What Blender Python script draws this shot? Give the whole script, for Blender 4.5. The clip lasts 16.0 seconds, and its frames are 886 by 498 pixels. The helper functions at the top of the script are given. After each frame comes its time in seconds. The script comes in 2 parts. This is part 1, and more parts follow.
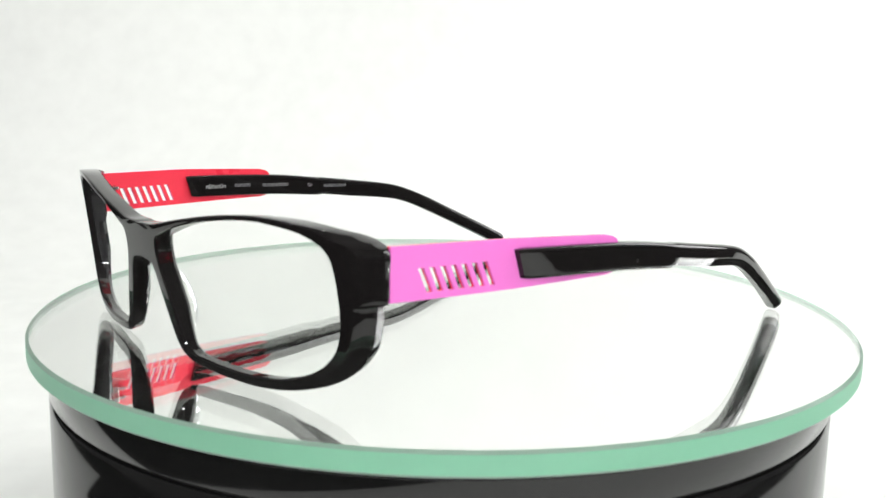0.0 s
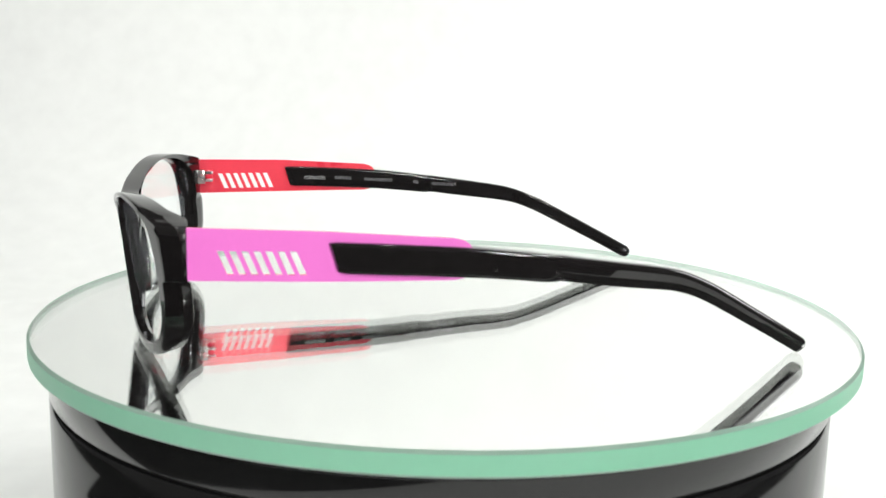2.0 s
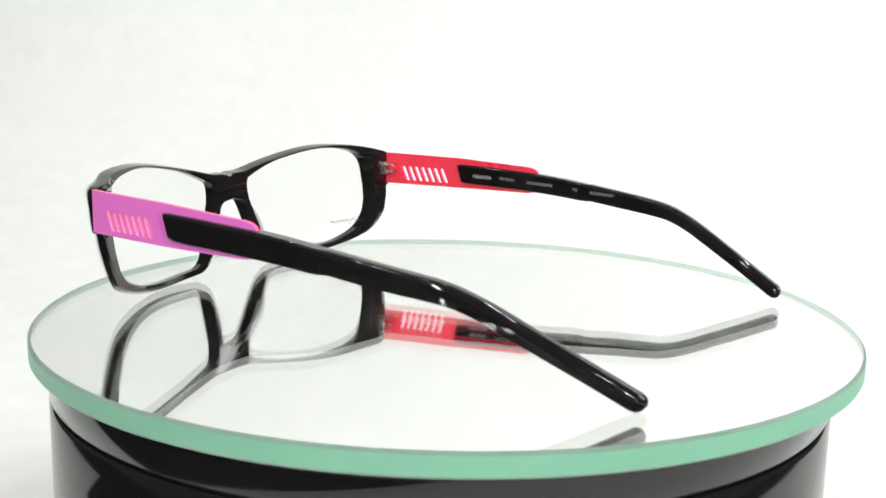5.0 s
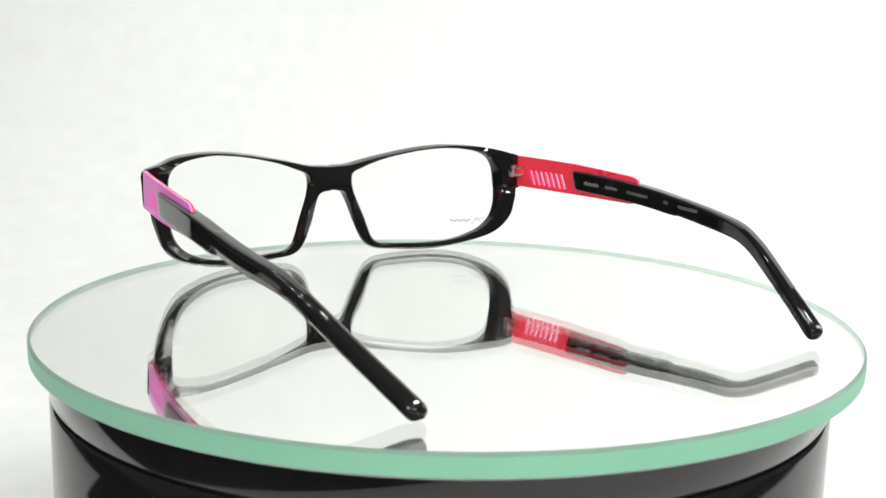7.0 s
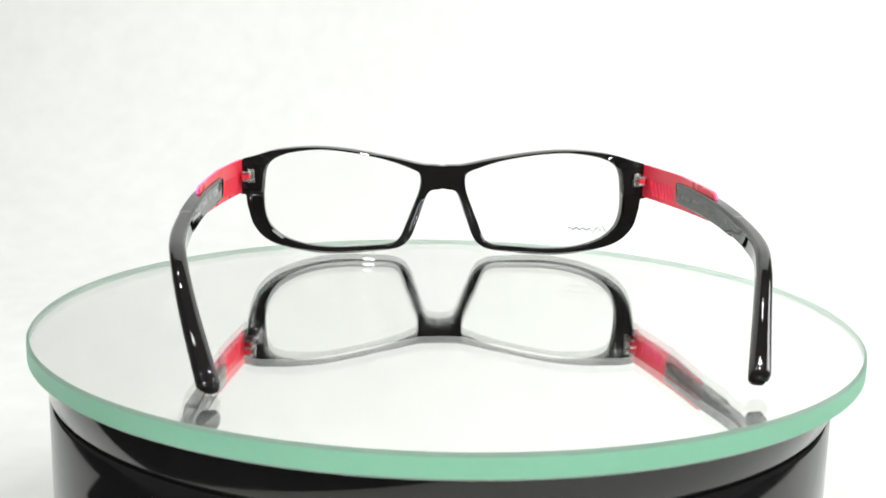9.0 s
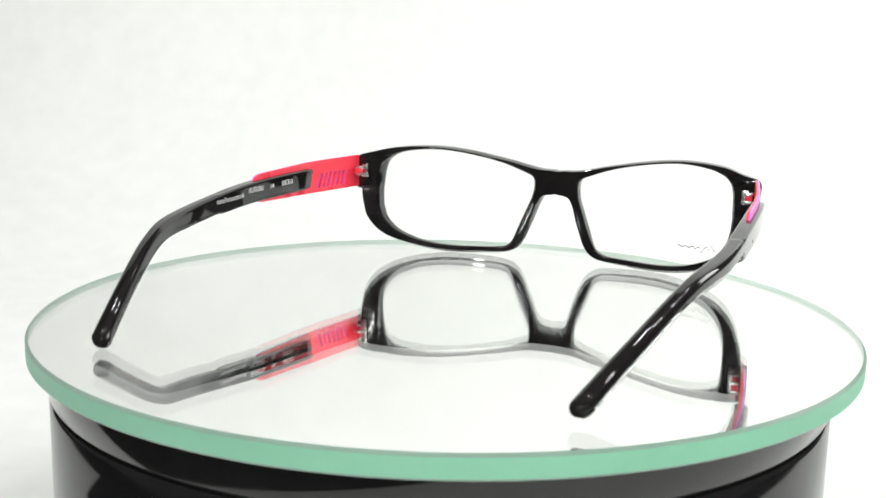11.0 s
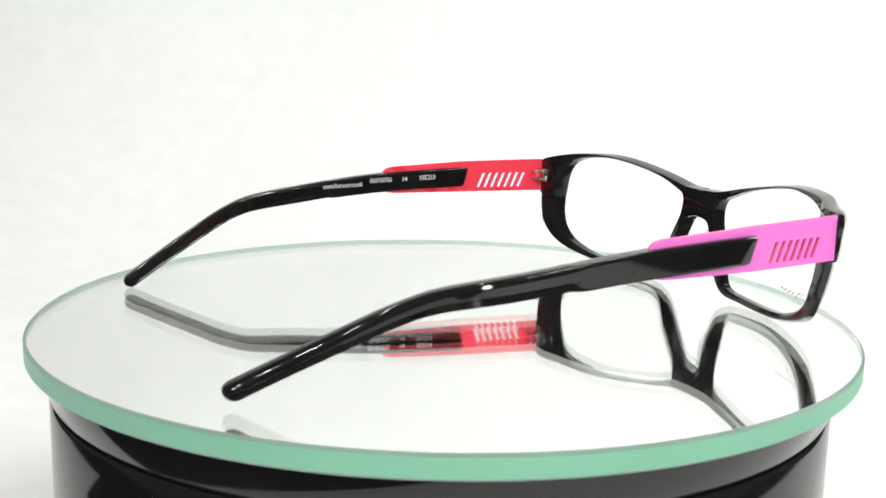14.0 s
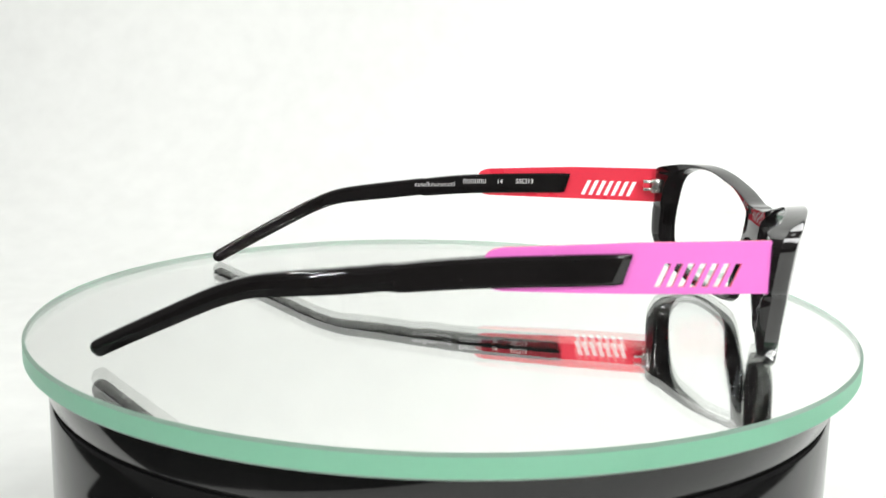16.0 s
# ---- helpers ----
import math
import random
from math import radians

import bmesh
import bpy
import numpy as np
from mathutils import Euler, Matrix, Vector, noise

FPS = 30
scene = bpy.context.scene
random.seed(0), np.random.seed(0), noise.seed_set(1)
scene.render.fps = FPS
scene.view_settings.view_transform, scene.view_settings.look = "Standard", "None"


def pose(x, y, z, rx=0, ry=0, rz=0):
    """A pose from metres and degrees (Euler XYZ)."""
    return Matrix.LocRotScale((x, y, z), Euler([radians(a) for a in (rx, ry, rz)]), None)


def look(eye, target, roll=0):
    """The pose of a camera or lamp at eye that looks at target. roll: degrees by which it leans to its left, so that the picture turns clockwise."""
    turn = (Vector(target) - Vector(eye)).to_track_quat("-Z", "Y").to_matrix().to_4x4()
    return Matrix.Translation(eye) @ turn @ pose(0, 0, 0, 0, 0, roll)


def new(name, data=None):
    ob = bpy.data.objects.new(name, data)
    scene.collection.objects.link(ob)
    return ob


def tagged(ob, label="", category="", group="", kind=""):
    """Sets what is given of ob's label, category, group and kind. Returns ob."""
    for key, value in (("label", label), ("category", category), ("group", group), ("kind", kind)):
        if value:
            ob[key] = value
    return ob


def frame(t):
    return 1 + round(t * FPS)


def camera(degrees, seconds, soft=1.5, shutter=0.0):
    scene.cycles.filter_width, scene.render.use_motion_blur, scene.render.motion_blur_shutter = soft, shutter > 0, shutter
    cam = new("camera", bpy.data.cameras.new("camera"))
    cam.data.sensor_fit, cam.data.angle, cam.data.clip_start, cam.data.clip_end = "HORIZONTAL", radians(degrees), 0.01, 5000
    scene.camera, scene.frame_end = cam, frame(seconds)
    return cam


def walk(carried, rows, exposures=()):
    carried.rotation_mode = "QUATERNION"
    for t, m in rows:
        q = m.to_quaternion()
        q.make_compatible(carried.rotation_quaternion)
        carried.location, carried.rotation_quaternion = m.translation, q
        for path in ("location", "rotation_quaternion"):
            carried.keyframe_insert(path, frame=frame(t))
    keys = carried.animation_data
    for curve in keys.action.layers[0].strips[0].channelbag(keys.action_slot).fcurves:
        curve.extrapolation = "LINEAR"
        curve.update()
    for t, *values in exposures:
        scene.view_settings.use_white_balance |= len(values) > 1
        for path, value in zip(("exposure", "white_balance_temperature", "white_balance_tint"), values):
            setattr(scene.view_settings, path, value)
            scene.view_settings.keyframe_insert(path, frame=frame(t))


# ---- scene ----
# The camera stands still; the turntable carries the eyeglasses round.
cam = camera(45.3, 16.0)
EYE = (0.0, -0.2966, 0.0720)
VIEW = look(EYE, (-0.00086, -0.0117, 0.01917), 1.284)
cam.data.dof.use_dof = True
cam.data.dof.focus_distance = 0.33
cam.data.dof.aperture_fstop = 36.0
walk(cam, [(0.0, VIEW), (16.0, VIEW)])

# ---- light ----
world = bpy.data.worlds.new("studio_dark")
world.use_nodes = True
world.node_tree.nodes["Background"].inputs[0].default_value = (1, 1, 1, 1)
world.node_tree.nodes["Background"].inputs[1].default_value = 0.05
scene.world = world
scene.view_settings.exposure = -0.56


def area_lamp(name, eye, target, sx, sy, power, tint=(1, 1, 1)):
    data = bpy.data.lights.new(name, "AREA")
    data.shape, data.size, data.size_y, data.energy, data.color = "RECTANGLE", sx, sy, power, tint
    ob = new(name, data)
    ob.matrix_basis = look(eye, target)
    return ob


def bulb(name, place, power):
    data = bpy.data.lights.new(name, "POINT")
    data.energy, data.shadow_soft_size, data.color = power, 0.012, (1.0, 0.998, 0.985)
    ob = new(name, data)
    ob.location = place
    return ob


# an upright strip of small bright spots on either side of the camera, two long bars over the stage, and an added fill
# on the right
for side in (-1, 1):
    for k in range(6):
        bulb("strip_led", (0.30 * side, -0.58, 0.14 + 0.072 * k), 2.3)
for k in range(7):
    bulb("bar_led", (-0.40, -0.27 + 0.09 * k, 0.80), 1.5)
    bulb("bar_led", (0.36, -0.27 + 0.09 * k, 0.80), 1.7)
for x in (-0.08, 0.08):
    bulb("back_led", (x, 0.15, 0.90), 2.4)
# unseen fill light, added only to brighten the backdrop from the right
area_lamp("backdrop_fill", (0.80, 0.25, 0.45), (0.0, 0.45, 0.2), 0.35, 0.5, 7.0)


# ---- materials ----
def material(name, color, rough, metal=0.0, var=0.06, scale=60.0, bump=0.0, bump_scale=400.0, spec=0.5, rough_var=0.08, coat=0.0, ior=1.5):
    """A surface with variation of tone at two scales, uneven gloss and fine relief."""
    m = bpy.data.materials.new(name)
    m.use_nodes = True
    n, l = m.node_tree.nodes, m.node_tree.links
    b = n["Principled BSDF"]
    b.inputs["Metallic"].default_value = metal
    b.inputs["IOR"].default_value = ior
    b.inputs["Specular IOR Level"].default_value = spec
    b.inputs["Coat Weight"].default_value = coat
    b.inputs["Coat Roughness"].default_value = 0.03
    geo = n.new("ShaderNodeTexCoord")
    big, small = n.new("ShaderNodeTexNoise"), n.new("ShaderNodeTexNoise")
    big.inputs["Scale"].default_value, small.inputs["Scale"].default_value = scale, scale * 14
    big.inputs["Detail"].default_value = 4
    mix = n.new("ShaderNodeMath")
    mix.operation = "ADD"
    l.new(geo.outputs["Object"], big.inputs["Vector"])
    l.new(geo.outputs["Object"], small.inputs["Vector"])
    l.new(big.outputs["Fac"], mix.inputs[0])
    l.new(small.outputs["Fac"], mix.inputs[1])
    ramp = n.new("ShaderNodeMapRange")
    ramp.inputs["From Min"].default_value, ramp.inputs["From Max"].default_value = 0.6, 1.4
    ramp.inputs["To Min"].default_value, ramp.inputs["To Max"].default_value = 1 - var, 1 + var
    l.new(mix.outputs[0], ramp.inputs["Value"])
    tone = n.new("ShaderNodeVectorMath")
    tone.operation = "SCALE"
    tone.inputs[0].default_value = color
    l.new(ramp.outputs[0], tone.inputs["Scale"])
    l.new(tone.outputs[0], b.inputs["Base Color"])
    gloss = n.new("ShaderNodeMapRange")
    gloss.inputs["From Min"].default_value, gloss.inputs["From Max"].default_value = 0.35, 0.65
    gloss.inputs["To Min"].default_value, gloss.inputs["To Max"].default_value = max(rough - rough_var, 0.01), rough + rough_var
    l.new(big.outputs["Fac"], gloss.inputs["Value"])
    l.new(gloss.outputs[0], b.inputs["Roughness"])
    if bump:
        fine = n.new("ShaderNodeTexNoise")
        fine.inputs["Scale"].default_value = bump_scale
        fine.inputs["Detail"].default_value = 3
        relief = n.new("ShaderNodeBump")
        relief.inputs["Strength"].default_value = bump
        relief.inputs["Distance"].default_value = 0.0005
        l.new(geo.outputs["Object"], fine.inputs["Vector"])
        l.new(fine.outputs["Fac"], relief.inputs["Height"])
        l.new(relief.outputs[0], b.inputs["Normal"])
    return m


def clear_glass(name, color, ior):
    m = bpy.data.materials.new(name)
    m.use_nodes = True
    b = m.node_tree.nodes["Principled BSDF"]
    b.inputs["Base Color"].default_value = (*color, 1)
    b.inputs["Roughness"].default_value = 0.0
    b.inputs["IOR"].default_value = ior
    b.inputs["Transmission Weight"].default_value = 1.0
    return m


def thin_glass(name, tint, ior=1.12, share=0.07):
    """A coated lens: clear, with a reflection that grows towards grazing."""
    m = bpy.data.materials.new(name)
    m.use_nodes = True
    n, l = m.node_tree.nodes, m.node_tree.links
    n.remove(n["Principled BSDF"])
    clear, gloss, mix, fres = n.new("ShaderNodeBsdfTransparent"), n.new("ShaderNodeBsdfGlossy"), n.new("ShaderNodeMixShader"), n.new("ShaderNodeFresnel")
    clear.inputs["Color"].default_value = (0.985, 0.99, 0.985, 1)
    gloss.inputs["Color"].default_value = (*tint, 1)
    gloss.inputs["Roughness"].default_value = 0.01
    fres.inputs["IOR"].default_value = ior
    half = n.new("ShaderNodeMath")
    half.operation = "MULTIPLY"
    half.inputs[1].default_value = share
    l.new(fres.outputs[0], half.inputs[0])
    l.new(half.outputs[0], mix.inputs[0])
    l.new(clear.outputs[0], mix.inputs[1])
    l.new(gloss.outputs[0], mix.inputs[2])
    l.new(mix.outputs[0], n["Material Output"].inputs["Surface"])
    return m


def ground_glass(name, color, glow, share):
    """Ground glass: scatters light back in its own colour and lets light through from behind."""
    m = material(name, color, 0.4, var=0.03, scale=60, rough_var=0.05, spec=0.3)
    n, l = m.node_tree.nodes, m.node_tree.links
    thru, mix = n.new("ShaderNodeBsdfTranslucent"), n.new("ShaderNodeMixShader")
    thru.inputs["Color"].default_value = (*glow, 1)
    mix.inputs[0].default_value = share
    l.new(n["Principled BSDF"].outputs[0], mix.inputs[1])
    l.new(thru.outputs[0], mix.inputs[2])
    l.new(mix.outputs[0], n["Material Output"].inputs["Surface"])
    return m


BLACK = material("black_acetate", (0.009, 0.008, 0.008), 0.025, var=0.3, rough_var=0.012, spec=0.45)
PINK = material("pink_layer", (0.90, 0.20, 0.67), 0.38, var=0.02, scale=90)
RED = material("red_layer", (0.96, 0.042, 0.08), 0.32, var=0.03, scale=90)
STEEL = material("hinge_steel", (0.72, 0.70, 0.68), 0.22, metal=1.0, var=0.08, scale=300)
PRINT = material("white_print", (0.75, 0.75, 0.75), 0.5, var=0.05, scale=900)
SOFT_PRINT = material("thin_white_print", (0.42, 0.42, 0.42), 0.5, var=0.05, scale=900)
MARK = material("dark_print", (0.05, 0.05, 0.05), 0.5, var=0.08, scale=900)
ETCH = material("grey_print", (0.26, 0.26, 0.27), 0.5, var=0.08, scale=900)
LENS = thin_glass("coated_lens", (0.88, 0.91, 1.0))
PAD = thin_glass("clear_nose_pad", (0.9, 0.92, 1.0), 1.42, 0.42)
GLASS = clear_glass("mirror_glass", (0.986, 0.998, 0.988), 1.5)
SILVER = material("silvering", (0.98, 0.985, 0.975), 0.012, metal=0.99, var=0.004, scale=20, rough_var=0.004)
EDGE = ground_glass("green_glass_edge", (0.195, 0.57, 0.355), (0.70, 0.87, 0.78), 0.34)
CHAMFER = ground_glass("ground_glass_bevel", (0.15, 0.30, 0.21), (0.84, 0.92, 0.87), 0.48)
GLOSS_BLACK = material("black_plastic", (0.008, 0.008, 0.008), 0.085, var=0.2, scale=25, rough_var=0.04, bump=0.03, bump_scale=60)
GROOVE = material("groove_shadow_gap", (0.004, 0.004, 0.004), 0.6)
PAPER = material("white_backdrop_cloth", (0.835, 0.85, 0.825), 0.9, var=0.04, scale=5, bump=0.04, bump_scale=40, spec=0.1)
GREY = material("grey_room_wall", (0.31, 0.31, 0.31), 0.85, var=0.08, scale=5, spec=0.2)
DARK = material("dark_table", (0.02, 0.02, 0.02), 0.9, var=0.2, scale=5, spec=0.1)

MM = 0.001


def link_mesh(name, bm, mats, parent=None, label="", smooth=True, sharp=40):
    bmesh.ops.recalc_face_normals(bm, faces=bm.faces)
    me = bpy.data.meshes.new(name)
    bm.to_mesh(me)
    bm.free()
    for m in mats if isinstance(mats, (list, tuple)) else [mats]:
        me.materials.append(m)
    if smooth:
        me.polygons.foreach_set("use_smooth", [True] * len(me.polygons))
        me.set_sharp_from_angle(angle=radians(sharp))
    ob = new(name, me)
    if parent:
        ob.parent = parent
    if label:
        tagged(ob, label)
    return ob


def part(name, bm, mats, parent, label="", sharp=40):
    return link_mesh(name, bm, mats, parent, label, True, sharp)


def grid_faces(bm, rows, close_u=False, close_v=False, caps=False):
    """Faces between rows of points; rows of equal length."""
    vs = [[bm.verts.new(p) for p in r] for r in rows]
    nu, nv = len(vs), len(vs[0])
    for i in range(nu if close_u else nu - 1):
        for j in range(nv if close_v else nv - 1):
            a, b = vs[i], vs[(i + 1) % nu]
            bm.faces.new((a[j], b[j], b[(j + 1) % nv], a[(j + 1) % nv]))
    if caps:
        bm.faces.new(vs[0])
        bm.faces.new(vs[-1])
    return vs


def spline(points, per, closed=True):
    """Catmull-Rom curve through the points."""
    out, n = [], len(points)
    for i in range(n if closed else n - 1):
        q = [np.array(points[(i + k) % n] if closed else points[min(max(i + k, 0), n - 1)], float) for k in (-1, 0, 1, 2)]
        for j in range(per):
            t = j / per
            out.append(0.5 * (2 * q[1] + (q[2] - q[0]) * t + (2 * q[0] - 5 * q[1] + 4 * q[2] - q[3]) * t * t + (3 * q[1] - q[0] - 3 * q[2] + q[3]) * t ** 3))
    if not closed:
        out.append(np.array(points[-1], float))
    return out


def box(bm, x0, x1, y0, y1, z0, z1, bevel=0.0):
    made = bmesh.ops.create_cube(bm, size=1)["verts"]
    for v in made:
        v.co = Vector((x0 + (v.co.x + 0.5) * (x1 - x0), y0 + (v.co.y + 0.5) * (y1 - y0), z0 + (v.co.z + 0.5) * (z1 - z0)))
    if bevel:
        edges = list({e for v in made for e in v.link_edges})
        bmesh.ops.bevel(bm, geom=edges, offset=bevel, segments=2, profile=0.5, affect="EDGES")


def lathe(bm, profile, steps):
    """A turned solid from (radius, height) pairs, closed on the axis at both ends."""
    rings = []
    for r, z in profile:
        rings.append([(r * math.cos(2 * math.pi * k / steps), r * math.sin(2 * math.pi * k / steps), z) for k in range(steps)])
    vs = [[bm.verts.new(p) for p in ring] for ring in rings]
    for i in range(len(vs) - 1):
        for k in range(steps):
            bm.faces.new((vs[i][k], vs[i][(k + 1) % steps], vs[i + 1][(k + 1) % steps], vs[i + 1][k]))
    for ring in (vs[0], vs[-1]):
        bm.faces.new(ring)


# ---- the studio ----
FLOOR_Z = -0.075


def cloth_edge(x):
    """The cloth lies askew: its front edge runs back towards the left."""
    return float(np.interp(x, [-0.85, -0.25, -0.12, 0.0, 0.12, 0.30, 0.85], [0.0, -0.01, -0.07, -0.26, -0.36, -0.42, -0.50]))


def build_studio():
    # backdrop: cloth on the table that sweeps up into the rear wall
    bm = bmesh.new()
    us = np.linspace(0.0, 1.0, 61)

    def across(grow):
        """Places across the cloth; its left side runs outwards towards the wall."""
        left, right = -0.44 - 0.30 * grow, 0.52 + 0.12 * grow
        return [left + (right - left) * u for u in us]

    rows = []
    for k in range(7):
        rows.append([(x, cloth_edge(x) + (0.30 - cloth_edge(x)) * k / 6, FLOOR_Z) for x in across(0.0)])
    for k in range(1, 17):
        a = math.pi / 2 * k / 16
        rows.append([(x, 0.30 + 0.25 * math.sin(a), FLOOR_Z + 0.25 - 0.25 * math.cos(a)) for x in across(math.sin(a))])
    for k in range(1, 25):
        rows.append([(x, 0.55 + 0.004 * math.sin(9 * x + 0.43 * k) + 0.0022 * noise.noise((5 * x, 0.22 * k, 3.1)) * min(k / 6, 1), FLOOR_Z + 0.25 + 0.033 * k) for x in across(1.0)])
    grid_faces(bm, rows)
    back = link_mesh("backdrop", bm, PAPER)
    tagged(back, "seamless white cloth backdrop sweeping up behind turntable", "backdrop", kind="structure")
    mod = back.modifiers.new("thickness", "SOLIDIFY")
    mod.thickness, mod.offset = 0.002, 1.0
    bm = bmesh.new()
    box(bm, -1.1, 1.1, -0.75, 0.75, FLOOR_Z - 0.034, FLOOR_Z - 0.004, 0.004)
    top = link_mesh("table_surface", bm, DARK)
    tagged(top, "dark matt table under the white cloth", "table", kind="structure")
    # the dim room around
    x, y0, y1, z0, z1 = 1.8, -2.0, 1.2, -0.85, 1.9
    for name, b in (("wall_west", (-x - 0.1, -x, y0, y1, z0, z1)), ("wall_east", (x, x + 0.1, y0, y1, z0, z1)),
                    ("wall_south", (-x - 0.1, x + 0.1, y0 - 0.1, y0, z0, z1)), ("wall_north", (-x - 0.1, x + 0.1, y1, y1 + 0.1, z0, z1)),
                    ("ceiling", (-x - 0.1, x + 0.1, y0 - 0.1, y1 + 0.1, z1, z1 + 0.1)), ("floor", (-x - 0.1, x + 0.1, y0 - 0.1, y1 + 0.1, z0 - 0.1, z0))):
        bm = bmesh.new()
        box(bm, *b)
        tagged(link_mesh(name, bm, GREY, smooth=False), "plain dim grey surface of the studio room", name.split("_")[0], kind="structure")


# ---- the turntable ----
SEAM = -0.0155


def build_turntable():
    base = tagged(new("turntable"), "glossy black round display turntable with seam", "turntable")
    base.location = (-0.0008, 0, 0)
    bm = bmesh.new()
    r = 0.1066
    prof = [(0.02, -0.0078), (r - 0.0002, -0.0078), (r, -0.0080), (r, SEAM + 0.0006), (r - 0.0005, SEAM), (0.02, SEAM)]
    lathe(bm, prof, 192)
    part("platter", bm, GLOSS_BLACK, base)
    bm = bmesh.new()
    lathe(bm, [(0.02, SEAM), (r - 0.0015, SEAM), (r - 0.0015, SEAM - 0.0009), (0.02, SEAM - 0.0009)], 192)
    part("gap", bm, GROOVE, base)
    bm = bmesh.new()
    lathe(bm, [(0.02, SEAM - 0.0010), (r - 0.0005, SEAM - 0.0010), (r, SEAM - 0.0018), (r, -0.045), (r - 0.001, -0.055), (r - 0.004, FLOOR_Z + 0.002), (r - 0.005, FLOOR_Z + 0.0005), (0.02, FLOOR_Z + 0.0005)], 192)
    part("drum", bm, GLOSS_BLACK, base)


def build_disc():
    disc = tagged(new("mirror_disc"), "round mirrored glass plate with green polished edge", "mirror")
    bm = bmesh.new()
    R, T, c = 0.1125, 0.0056, 0.0007
    steps = 256

    def ring(r, z):
        return [(r * math.cos(2 * math.pi * k / steps), r * math.sin(2 * math.pi * k / steps), z) for k in range(steps)]

    for z, mat in ((0.0, 0), (-T, 1)):
        bm.faces.new([bm.verts.new(p) for p in ring(R - c, z)]).material_index = mat
    part("plate", bm, [GLASS, SILVER], disc, sharp=20)
    bm = bmesh.new()
    vs = grid_faces(bm, [ring(R - c, 0.0), ring(R, -c), ring(R, -T + c), ring(R - c, -T)], close_v=True)
    middle = {v for row in vs[1:3] for v in row}
    for f in bm.faces:
        f.material_index = 0 if all(v in middle for v in f.verts) else 1
    part("edge_band", bm, [EDGE, CHAMFER], disc, "green ground edge of the glass", sharp=20)
    bm = bmesh.new()
    lathe(bm, [(0.03, -T - 0.0001), (0.1, -T - 0.0001), (0.1, -0.0076), (0.03, -0.0076)], 96)
    part("backing", bm, GROOVE, disc, "dark backing of the mirror")
    return disc


# ---- the eyeglasses, built in millimetres ----
INNER = [(62.1, 21.4), (62.1, 23.2), (61.6, 30.3), (60.1, 33.8), (57.0, 35.8), (52, 37.1), (43, 37.7), (32.5, 36.6), (20.5, 34.1), (11.6, 31), (8.6, 29.4), (7.9, 26.8), (8.2, 24),
         (9.0, 21.2), (12.4, 12.5), (15.0, 6.3), (17.8, 4.1), (22, 3.5), (36, 3.1), (46, 4.1), (53.2, 6.5), (57.2, 9.0), (60.2, 12.6), (61.7, 17)]
OUTER = [(68.3, 23.0), (70.2, 23.9), (70.4, 29.5), (70.1, 34.5), (64.8, 36.5), (57, 38.3), (45, 39.0), (33, 37.9), (18.5, 35.2), (7.3, 32.7), (0, 32), (0, 28), (0, 24.2),
         (4.8, 22.6), (8.5, 13.2), (11.4, 6.0), (14.5, 2.8), (20, 1.3), (36, 0.5), (47, 1.6), (56, 4.1), (61.3, 7.0), (65.0, 11.4), (67.6, 19.0)]


def face_front(x):
    return 89.4 - 0.0031 * x * x - 0.5 * min(max((x - 48.0) / 22.0, 0.0), 1.0) ** 2


def tilt(z):
    """The front leans: its lower edge lies further back."""
    return 0.13 * (z - 30.0)


def face_back(x):
    return 84.7 - 0.0033 * x * x


def back_at(x, z):
    """The back of the front; the end pieces reach back to one upright plane."""
    y = face_back(x) + tilt(z)
    w = min(max((x - 59.5) / 7.5, 0.0), 1.0) * min(max((z - 22.0) / 2.0, 0.0), 1.0)
    y += 1.5 * min(max((14.0 - z) / 9.0, 0.0), 1.0)
    y -= 0.6 * max(1 - (x / 8.5) ** 2, 0.0) * max(1 - ((z - 28.0) / 6.0) ** 2, 0.0)
    return y + (69.4 - y) * w * w * (3 - 2 * w)


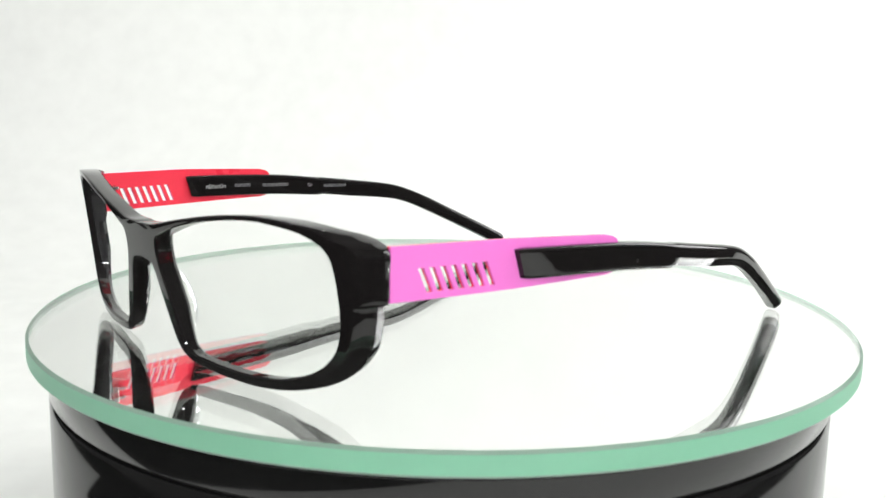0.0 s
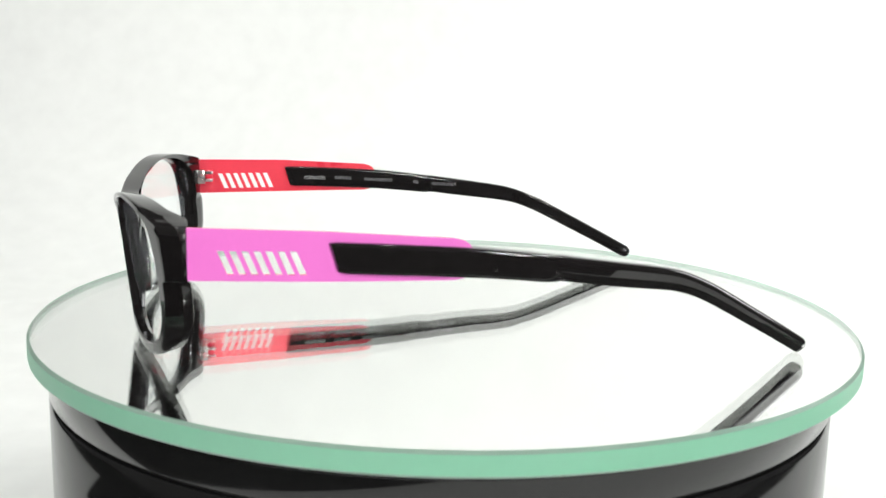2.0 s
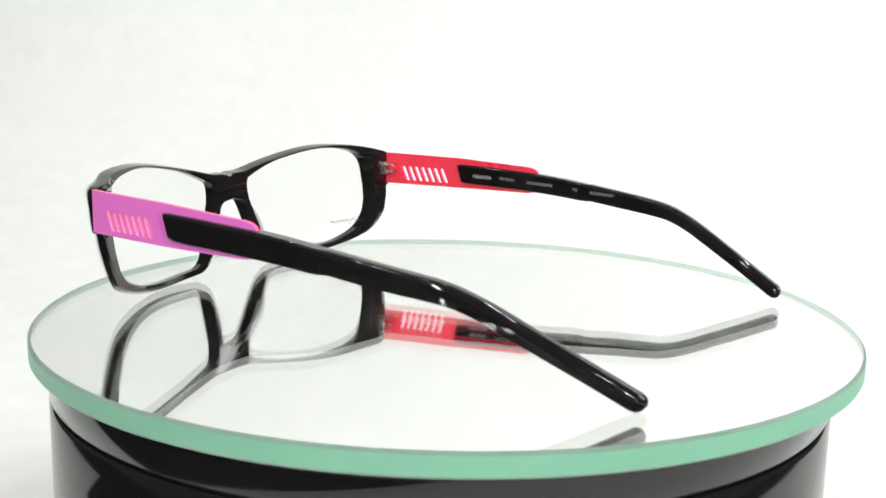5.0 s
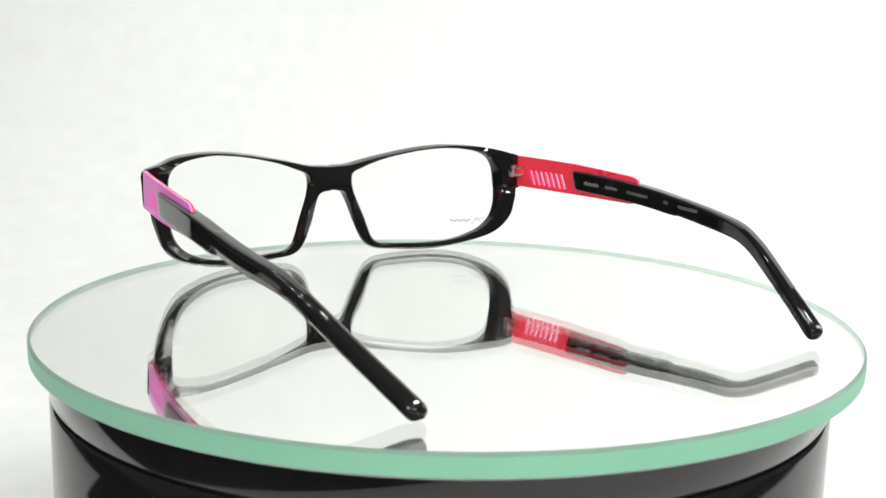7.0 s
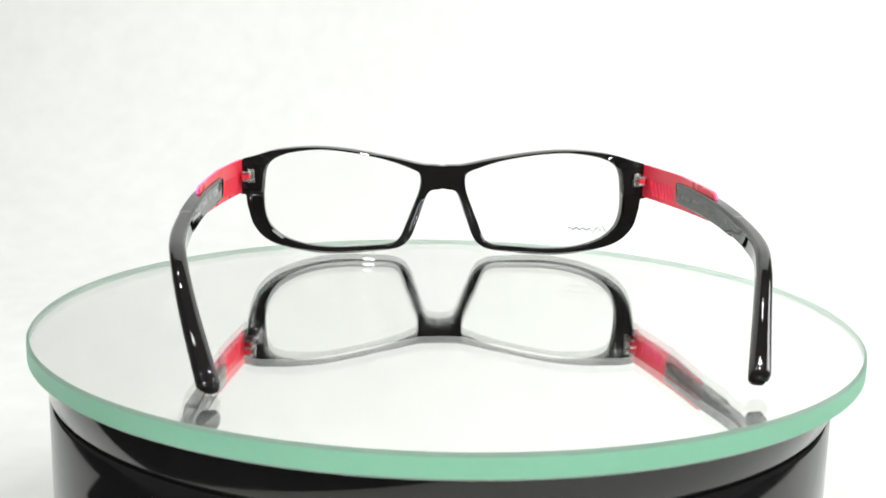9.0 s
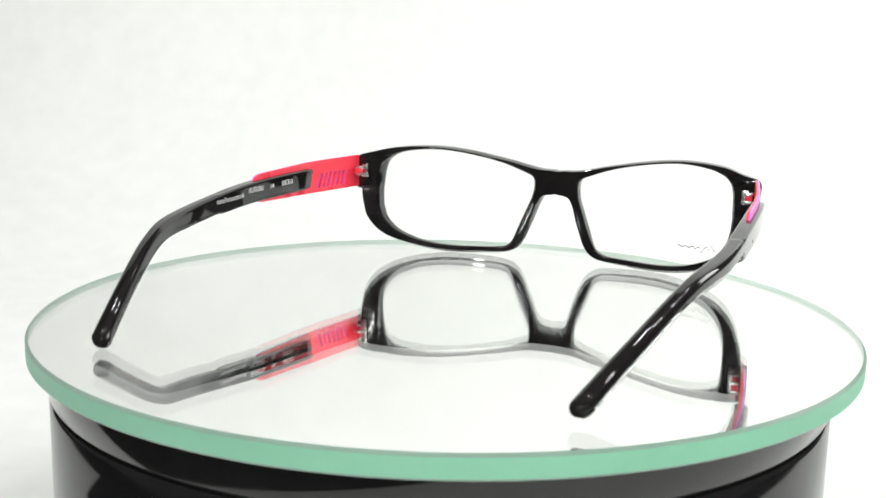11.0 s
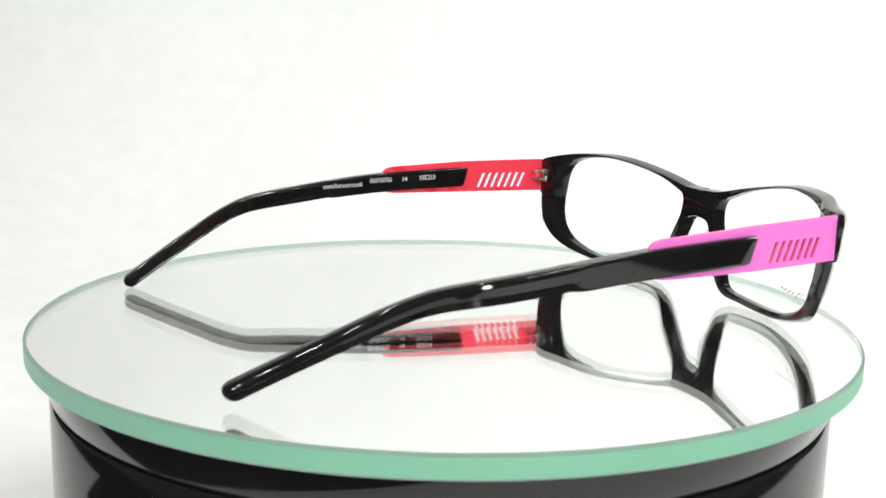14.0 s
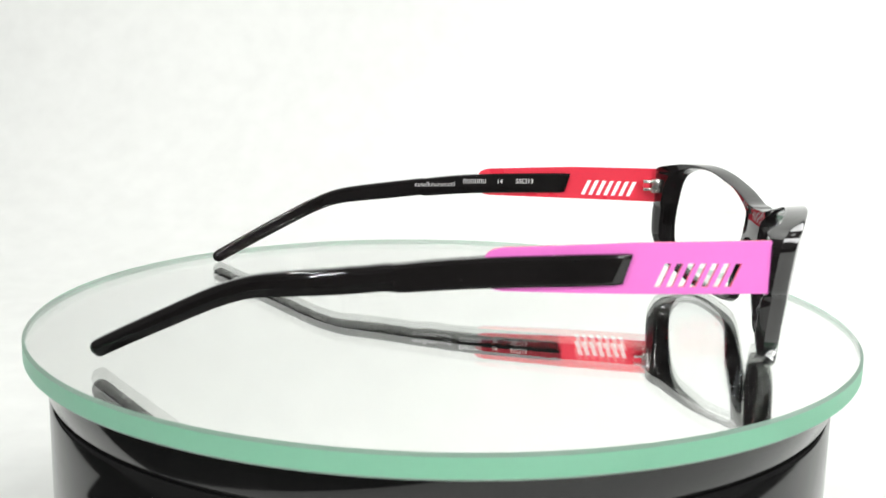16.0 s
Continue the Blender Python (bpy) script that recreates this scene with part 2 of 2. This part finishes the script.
def build_front(owner):
    per = 6
    a, b = spline(INNER, per), spline(OUTER, per)
    for p in b:
        p[0] = max(p[0], 0.0)
    for i in range(10 * per, 12 * per + 1):
        b[i][0] = 0.0
    bm = bmesh.new()
    for side in (-1, 1):
        rows = []
        for i, (p, q) in enumerate(zip(a, b)):
            w = max(np.linalg.norm(q - p), 0.1)
            d = (q - p) / w
            mid = q[0] < 0.01
            row = []
            # (across from the inner edge, up from the back, down from the face)
            fall = 0.0 if mid else min(1.1, 0.4 * w) * abs(d[1])
            soft = 0.60 + 0.55 * min(max((q[0] - 50.0) / 18.0, 0.0), 1.0)
            flat = min(max((q[0] - 59.0) / 6.0, 0.0), 1.0)
            wide, deep = min(3.3, 0.5 * w), 2.8
            bevel = [(w - (1 - flat) * o * soft - flat * fo * wide, None, (1 - flat) * g * soft + flat * fg * deep)
                     for o, g, fo, fg in ((1.1, 0.0, 1.0, 0.0), (0.62, 0.10, 0.92, 0.05), (0.25, 0.36, 0.5, 0.5), (0.05, 0.72, 0.08, 0.93), (0.0, 1.1, 0.0, 1.0))]
            for off, up, down in ((0.0, 0.85, None), (0.0, None, 0.4), (0.4, None, 0.0), (min(w * 0.5 - 0.2 * soft, bevel[0][0] - 0.3), None, 0.0), *bevel,
                                  (w - fall, 0.55, None), (w - fall - 0.18, 0.15, None), (w - fall - 0.5, 0.0, None), (w * 0.55, 0.0, None), (min(0.75, 0.4 * w), 0.0, None)):
                if mid and off > w * 0.6:
                    off = w
                s = p + d * off
                lo, hi = back_at(s[0], s[1]), face_front(s[0]) + tilt(s[1])
                row.append((side * s[0] * MM, (lo + up if down is None else hi - down) * MM, s[1] * MM))
            rows.append(row)
        grid_faces(bm, rows, close_u=True, close_v=True)
    inside = [f for f in bm.faces if all(abs(v.co.x) < 1e-6 for v in f.verts)]
    bmesh.ops.delete(bm, geom=inside, context="FACES")
    bmesh.ops.remove_doubles(bm, verts=bm.verts, dist=0.00002)
    part("frame_front", bm, BLACK, owner, "glossy black acetate frame front", sharp=30)


def build_lens(owner, side):
    edge = spline(INNER, 4)
    cx, cz = 35.0, 20.0
    bm = bmesh.new()
    for front in (0, 1):
        rows = []
        for k in range(0, 9):
            row = []
            for p in edge:
                x, z = cx + (p[0] * 1.0 - cx) * k / 8 * 1.012, cz + (p[1] - cz) * k / 8 * 1.012
                y = (face_front(x) - 1.6 - (0 if front else 1.4)) - 0.0012 * (z - cz) ** 2 + tilt(z)
                row.append((side * x * MM, y * MM, z * MM))
            rows.append(row)
        grid_faces(bm, rows[1:], close_v=True)
        vs = [bm.verts.new(q) for q in rows[1]]
        bm.faces.new(vs)
    bmesh.ops.remove_doubles(bm, verts=bm.verts, dist=0.000005)
    lens = part("lens", bm, LENS, owner, "clear coated demo lens", sharp=60)
    if side > 0:
        # small printed mark, drawn as a plain wavy stroke
        bm = bmesh.new()
        pts = [(44.5 + 0.68 * k, 11.0 + 0.45 * math.sin(k * 1.9) + (1.0 if k in (15, 17) else 0) - (1.2 if k == 12 else 0)) for k in range(20)]
        for (x0, z0), (x1, z1) in zip(pts, pts[1:]):
            y0, y1 = (face_front(x) - 3.25 - 0.0012 * (z - cz) ** 2 + tilt(z) for x, z in ((x0, z0), (x1, z1)))
            v = [bm.verts.new((x * MM, y * MM, z * MM)) for x, y, z in ((x0, y0, z0 - 0.16), (x1, y1, z1 - 0.16), (x1, y1, z1 + 0.16), (x0, y0, z0 + 0.16))]
            bm.faces.new(v)
        part("printed_mark", bm, MARK, lens, "small grey printed mark")


def build_nose_pad(owner, side):
    bm = bmesh.new()
    bmesh.ops.create_uvsphere(bm, u_segments=24, v_segments=16, radius=1)
    for v in bm.verts:
        x, y, z = v.co
        v.co = Vector((side * (9.6 + 0.75 * x - 0.38 * (z * 6.5) + 0.3 * y) * MM, (82.8 + 3.0 * y + 0.13 * 6.5 * z) * MM, (15.0 + 6.5 * z) * MM))
    part("nose_pad", bm, PAD, owner, "clear moulded nose pad")


# temple: distance out from the middle, by the way back from the front
def eased(y, ys, vs, reach=8.0):
    """A soft curve through a table: the mean over a short stretch."""
    return sum(float(np.interp(y + reach * k / 3, ys, vs)) for k in range(-3, 4)) / 7


def out_at(y, side=-1):
    far = eased(y, [-95, -70, -58, -42, -30, -12, 11, 40, 63, 85], [55.9, 64.6, 68.7, 73.2, 75.3, 76.0, 75.6, 73.8, 70.8, 67.3])
    return far - (eased(y, [-95, -80, -60, -42, -20, 30], [6.2, 5.8, 5.2, 3.6, 2.0, 0.6]) if side > 0 else 0.0)


def arm_lift(y, side):
    """The second temple stands a little higher at its end."""
    return eased(y, [-90, -42, -10, 30], [1.7, 0.2, -0.1, 0.0]) if side > 0 else 0.0


def plate_top(y):
    return float(np.interp(y, [9, 41, 70], [33.0, 34.7, 35.2]))


def plate_bottom(y):
    return float(np.interp(y, [9, 41, 70], [24.1, 23.9, 23.9]))


def build_plate(owner, side, lo, hi, name, mat, label):
    """One layer of the slotted plate, between lo and hi millimetres out from its inner face."""
    z0, z1 = 25.3, 30.4
    edges = []
    for i in range(7):
        t = 62.7 - 2.52 * i
        edges += [t + 0.72, t - 0.72]
    xs = [(69.5, 69.5), (68.0, 68.0)] + [(e, e - 2.15) for e in edges]
    tail = [44.0, 40, 34, 28, 22, 17, 13.2, 11.2, 10.0, 9.4]
    drop = {13.2: 0.0, 11.2: 0.35, 10.0: 1.0, 9.4: 1.9}
    bm = bmesh.new()

    def pt(y, z, k):
        return (side * (out_at(y, side) + (lo, hi)[k]) * MM, y * MM, z * MM)

    cols = []
    for yt, yb in xs:
        cols.append([(yt, plate_top(yt)), (yt, z1), (yb, z0), (yb, plate_bottom(yb))])
    for y in tail:
        d = drop.get(y, 0.0)
        cols.append([(y, plate_top(y) - d), (y, z1 - d * 0.3), (y, z0 + d * 0.6), (y, plate_bottom(y) + d)])
    vs = [[[bm.verts.new(pt(y, z, k)) for y, z in c] for c in cols] for k in (0, 1)]
    nslots = len(edges)
    solid = set()
    for i in range(len(cols) - 1):
        for j in range(3):
            if j == 1 and i >= 2 and i <= nslots and i % 2 == 0:
                continue
            solid.add((i, j))
    for i, j in solid:
        for k in (0, 1):
            v = vs[k]
            bm.faces.new((v[i][j], v[i + 1][j], v[i + 1][j + 1], v[i][j + 1]))
        for di, dj, a, b in ((-1, 0, (i, j), (i, j + 1)), (1, 0, (i + 1, j), (i + 1, j + 1)), (0, -1, (i, j), (i + 1, j)), (0, 1, (i, j + 1), (i + 1, j + 1))):
            if (i + di, j + dj) not in solid:
                bm.faces.new((vs[0][a[0]][a[1]], vs[0][b[0]][b[1]], vs[1][b[0]][b[1]], vs[1][a[0]][a[1]]))
    return part(name, bm, mat, owner, label, sharp=30)


ARM = [(39.4, 29.2, 6.7), (30, 28.9, 6.7), (20, 28.5, 6.6), (10, 28.0, 6.5), (0, 27.2, 6.3), (-8.4, 26.3, 6.0), (-10.6, 26.3, 5.75), (-14, 25.88, 5.7), (-24, 24.6, 5.6), (-33, 23.5, 5.3), (-39, 22.5, 5.0), (-44, 20.9, 4.7),
       (-50, 18.2, 4.6), (-60, 12.8, 4.4), (-70, 7.3, 4.2), (-77.9, 2.8, 4.1)]


def rounded_section(ww, hh, radii, cut=0.0):
    """A rectangle with rounded corners, outer-top first; (out, up) pairs. cut: a flat facet along the lower outer edge."""
    pts = []
    for (sx, sz, a0), r in zip(((1, 1, 0), (-1, 1, 90), (-1, -1, 180), (1, -1, 270)), radii):
        r = min(r, ww * 0.95, hh * 0.95)
        cx, cz = sx * (ww - r), sz * (hh - r)
        arc = [(cx + r * math.cos(radians(a0 + 15 * k)), cz + r * math.sin(radians(a0 + 15 * k))) for k in range(7)]
        if cut and (sx, sz) == (1, -1):
            lo, hi = (ww - 1.25, -hh), (ww, -hh + 0.40 * 2 * hh)
            arc = [(a * (1 - cut) + cut * (lo[0] + (hi[0] - lo[0]) * f), b * (1 - cut) + cut * (lo[1] + (hi[1] - lo[1]) * f))
                   for (a, b), f in zip(arc, (0.0, 0.06, 0.25, 0.5, 0.75, 0.94, 1.0))]
        lead = 0.3 * min(0.5, max(ww - r, 0.02))
        first, last = radians(a0 - 90), radians(a0 + 180)
        pts += [(arc[0][0] + lead * math.cos(first), arc[0][1] + lead * math.sin(first))] + arc + [(arc[-1][0] + lead * math.cos(last), arc[-1][1] + lead * math.sin(last))]
    return pts


def build_arm(owner, side):
    path = spline(ARM, 4, closed=False)
    bm = bmesh.new()
    rows = []
    n = len(path)
    for i, (y, z, h) in enumerate(path):
        a, b = path[max(i - 1, 0)], path[min(i + 1, n - 1)]
        t = np.array([b[0] - a[0], b[1] - a[1]])
        t /= np.linalg.norm(t)
        up = np.array([-t[1], t[0]])
        if up[1] < 0:
            up = -up
        hh, ww = h / 2, 2.05 + 0.5 * min(max(-45 - y, 0) / 32, 1)
        x = out_at(y, side)
        z = z + arm_lift(y, side)
        back = min(max(-8 - y, 0) / 3.0, 1.0)
        end = min(max(-36 - y, 0) / 25.0, 1.0)
        radii = (0.8 + 0.6 * back + 0.5 * end, 0.8 + 0.4 * back + 0.6 * end, 0.7 + 0.25 * back + 0.8 * end, 0.7 + 0.8 * back + 0.3 * end)
        row = []
        for u, w in rounded_section(ww, hh, radii, back):
            if i == 0:
                u, w = u * 0.82, w * 0.94
            slant = 0.33 * w if y > 36 else (0.33 * w * (y - 30) / 6 if y > 30 else 0.0)
            slant -= 0.3 * u * min(max((y - 30) / 9.4, 0.0), 1.0)
            row.append((side * (x + u) * MM, (y + up[0] * w + slant) * MM, (z + up[1] * w) * MM))
        rows.append(row)
    # rounded tip
    y, z, h = path[-1]
    t = np.array([path[-1][0] - path[-2][0], path[-1][1] - path[-2][1]])
    t /= np.linalg.norm(t)
    last = rows[-1]
    cx = [sum(q[k] for q in last) / len(last) for k in range(3)]
    for f in (0.26, 0.5, 0.71, 0.87, 0.966, 0.995):
        sc = math.sqrt(1 - f * f)
        rows.append([(cx[0] + (q[0] - cx[0]) * sc - side * 0.0006 * f, cx[1] + (q[1] - cx[1]) * sc + t[0] * f * 2.4 * MM, cx[2] + (q[2] - cx[2]) * sc + t[1] * f * 2.4 * MM) for q in last])
    grid_faces(bm, rows, close_v=True, caps=True)
    return part("temple_arm", bm, BLACK, owner, "black acetate temple arm bent down at its end", sharp=45)


def build_hinge(owner, side):
    bm = bmesh.new()

    def block(b, x0, x1, y0, y1, z0, z1):
        box(b, *sorted((side * x0 * MM, side * x1 * MM)), y0 * MM, y1 * MM, z0 * MM, z1 * MM, 0.00015)

    block(bm, 65.0, 67.2, 67.6, 70.5, 27.4, 32.0)
    for z0 in (28.0, 30.6):
        block(bm, 66.0, 68.8, 65.0, 67.9, z0, z0 + 0.9)
    hinge = part("hinge", bm, STEEL, owner, "small steel barrel hinge")
    bm = bmesh.new()
    bmesh.ops.create_cone(bm, cap_ends=True, segments=20, radius1=0.0005, radius2=0.0005, depth=0.0036,
                          matrix=Matrix.Translation((side * 67.6 * MM, 66.2 * MM, 29.75 * MM)))
    part("screw", bm, STEEL, hinge, "tiny steel hinge screw")
    bm = bmesh.new()
    block(bm, 66.4, 69.0 if side < 0 else 68.4, 65.2, 67.2, 29.0, 30.5)
    part("lug", bm, RED, hinge, "red lug of the hinge")


def build_pin(owner, side, y):
    """A small pin end, flush in the outer face of the arm."""
    bm = bmesh.new()
    bmesh.ops.create_uvsphere(bm, u_segments=12, v_segments=8, radius=1)
    z = float(np.interp(y, [-30, 40], [24.0, 29.2])) + arm_lift(y, side)
    for v in bm.verts:
        v.co = Vector((side * (out_at(y, side) + 2.05 + 0.12 * v.co.x) * MM, (y + 0.45 * v.co.y) * MM, (z + 0.45 * v.co.z) * MM))
    part("pin", bm, BLACK, owner, "tiny dark pin end")


def text_part(owner, body, y, z, size, side):
    """Raised print on the inner face of a temple."""
    cu = bpy.data.curves.new("lettering", "FONT")
    cu.body, cu.size, cu.extrude = body, size * MM, 0.00002
    cu.offset = 0.00004
    tmp = bpy.data.objects.new("tmp", cu)
    scene.collection.objects.link(tmp)
    bpy.context.view_layer.update()
    me = bpy.data.meshes.new_from_object(tmp.evaluated_get(bpy.context.evaluated_depsgraph_get()))
    bpy.data.objects.remove(tmp)
    bm = bmesh.new()
    bm.from_mesh(me)
    place_print(bm, y, z, side)
    part("lettering", bm, PRINT, owner, "white printed numbers")


def place_print(bm, y, z, side):
    for v in bm.verts:
        yy = y + side * -1 * v.co.x / MM
        xx = out_at(yy, side) - 2.13 - v.co.z / MM
        v.co = Vector((side * xx * MM, yy * MM, (z + (yy - y) * 0.035) * MM + v.co.y))


def bars(owner, y, z, count, height, side, width=0.72, gap=0.28, ink=None, tall=()):
    """A line of unreadable print: one small upright bar for each character."""
    bm = bmesh.new()
    for k in range(count):
        x = k * (width + gap)
        h = height * (1.4 if k in tall else 1.0)
        for lo, hi in ((0.0, 0.24), (0.76, 1.0)):
            box(bm, (x + lo * width) * MM, (x + hi * width) * MM, 0, h * MM, 0, 0.00002)
        up = 0.0 if k % 2 else h - 0.2
        box(bm, (x + 0.24 * width) * MM, (x + 0.76 * width) * MM, up * MM, (up + 0.2) * MM, 0, 0.00002)
    place_print(bm, y, z, side)
    part("print_bar", bm, ink or PRINT, owner, "white unreadable printed line")


def build_eyeglasses():
    glasses = tagged(new("eyeglasses"), "black acetate eyeglasses with pink and red slotted temples", "eyeglasses")
    build_front(glasses)
    for side in (-1, 1):
        build_lens(glasses, side)
        build_nose_pad(glasses, side)
        build_hinge(glasses, side)
        arm = build_arm(glasses, side)
        for y in (4.5, -9.5):
            build_pin(arm, side, y)
        build_plate(arm, side, 0.0, 0.55, "outer_plate", PINK, "pink slotted outer layer of the temple")
        build_plate(arm, side, -0.55, 0.0, "inner_plate", RED, "red slotted inner layer of the temple")
        if side < 0:
            bars(arm, -12.5, 26.5, 14, 1.05, side, ink=PRINT, tall=(4, 13))
            bars(arm, 4.2, 28.0, 6, 1.5, side, 1.0, 0.35)
            text_part(arm, "14", 15.7, 28.3, 2.1, side)
            text_part(arm, "55\u25a113", 22.2, 28.6, 2.1, side)
        else:
            bars(arm, 34.0, 28.2, 7, 1.0, side, 0.8, 0.25, SOFT_PRINT, (1, 5))
            for y, z, n in ((23.5, 28.1, 6), (13.0, 27.5, 10), (-4.5, 26.5, 2), (-11.0, 25.9, 9)):
                bars(arm, y, z, n, 1.0, side, ink=ETCH)
    # true proportions
    fit = Matrix.Translation((0, 0, -0.0004)) @ Matrix.Diagonal((1.012, 1.0, 0.997, 1.0))
    for ob in glasses.children_recursive:
        ob.data.transform(fit)
    return glasses


# ---- the turning ----
TURN = [125.26, 118.19, 111.02, 104.0, 96.97, 90.1, 83.13, 76.1, 69.14, 62.21, 55.24, 48.26, 41.29, 34.42, 27.55, 20.57, 13.8,
        6.88, 0.05, -6.92, -13.89, -20.86, -27.84, -34.81, -41.63, -48.5, -55.38, -62.2, -68.97, -75.75, -82.52, -89.29, -96.11]


def motions():
    rows, plate = [], []
    for i, a in enumerate(TURN):
        c, s = math.cos(radians(a)), math.sin(radians(a))
        rows.append((0.5 * i, pose(0.0059 * math.cos(radians(a + 5.1)), 0.0059 * math.sin(radians(a + 5.1)), 0.0, 0, 0, a + 5.1)))
        plate.append((0.5 * i, pose(0.00058 * c + 0.00036 * s, 0.00058 * s - 0.00036 * c, 0.0, 0, 0, a)))
    walk(glasses, rows)
    walk(disc, plate)


build_studio()
build_turntable()
disc = build_disc()
glasses = build_eyeglasses()
motions()
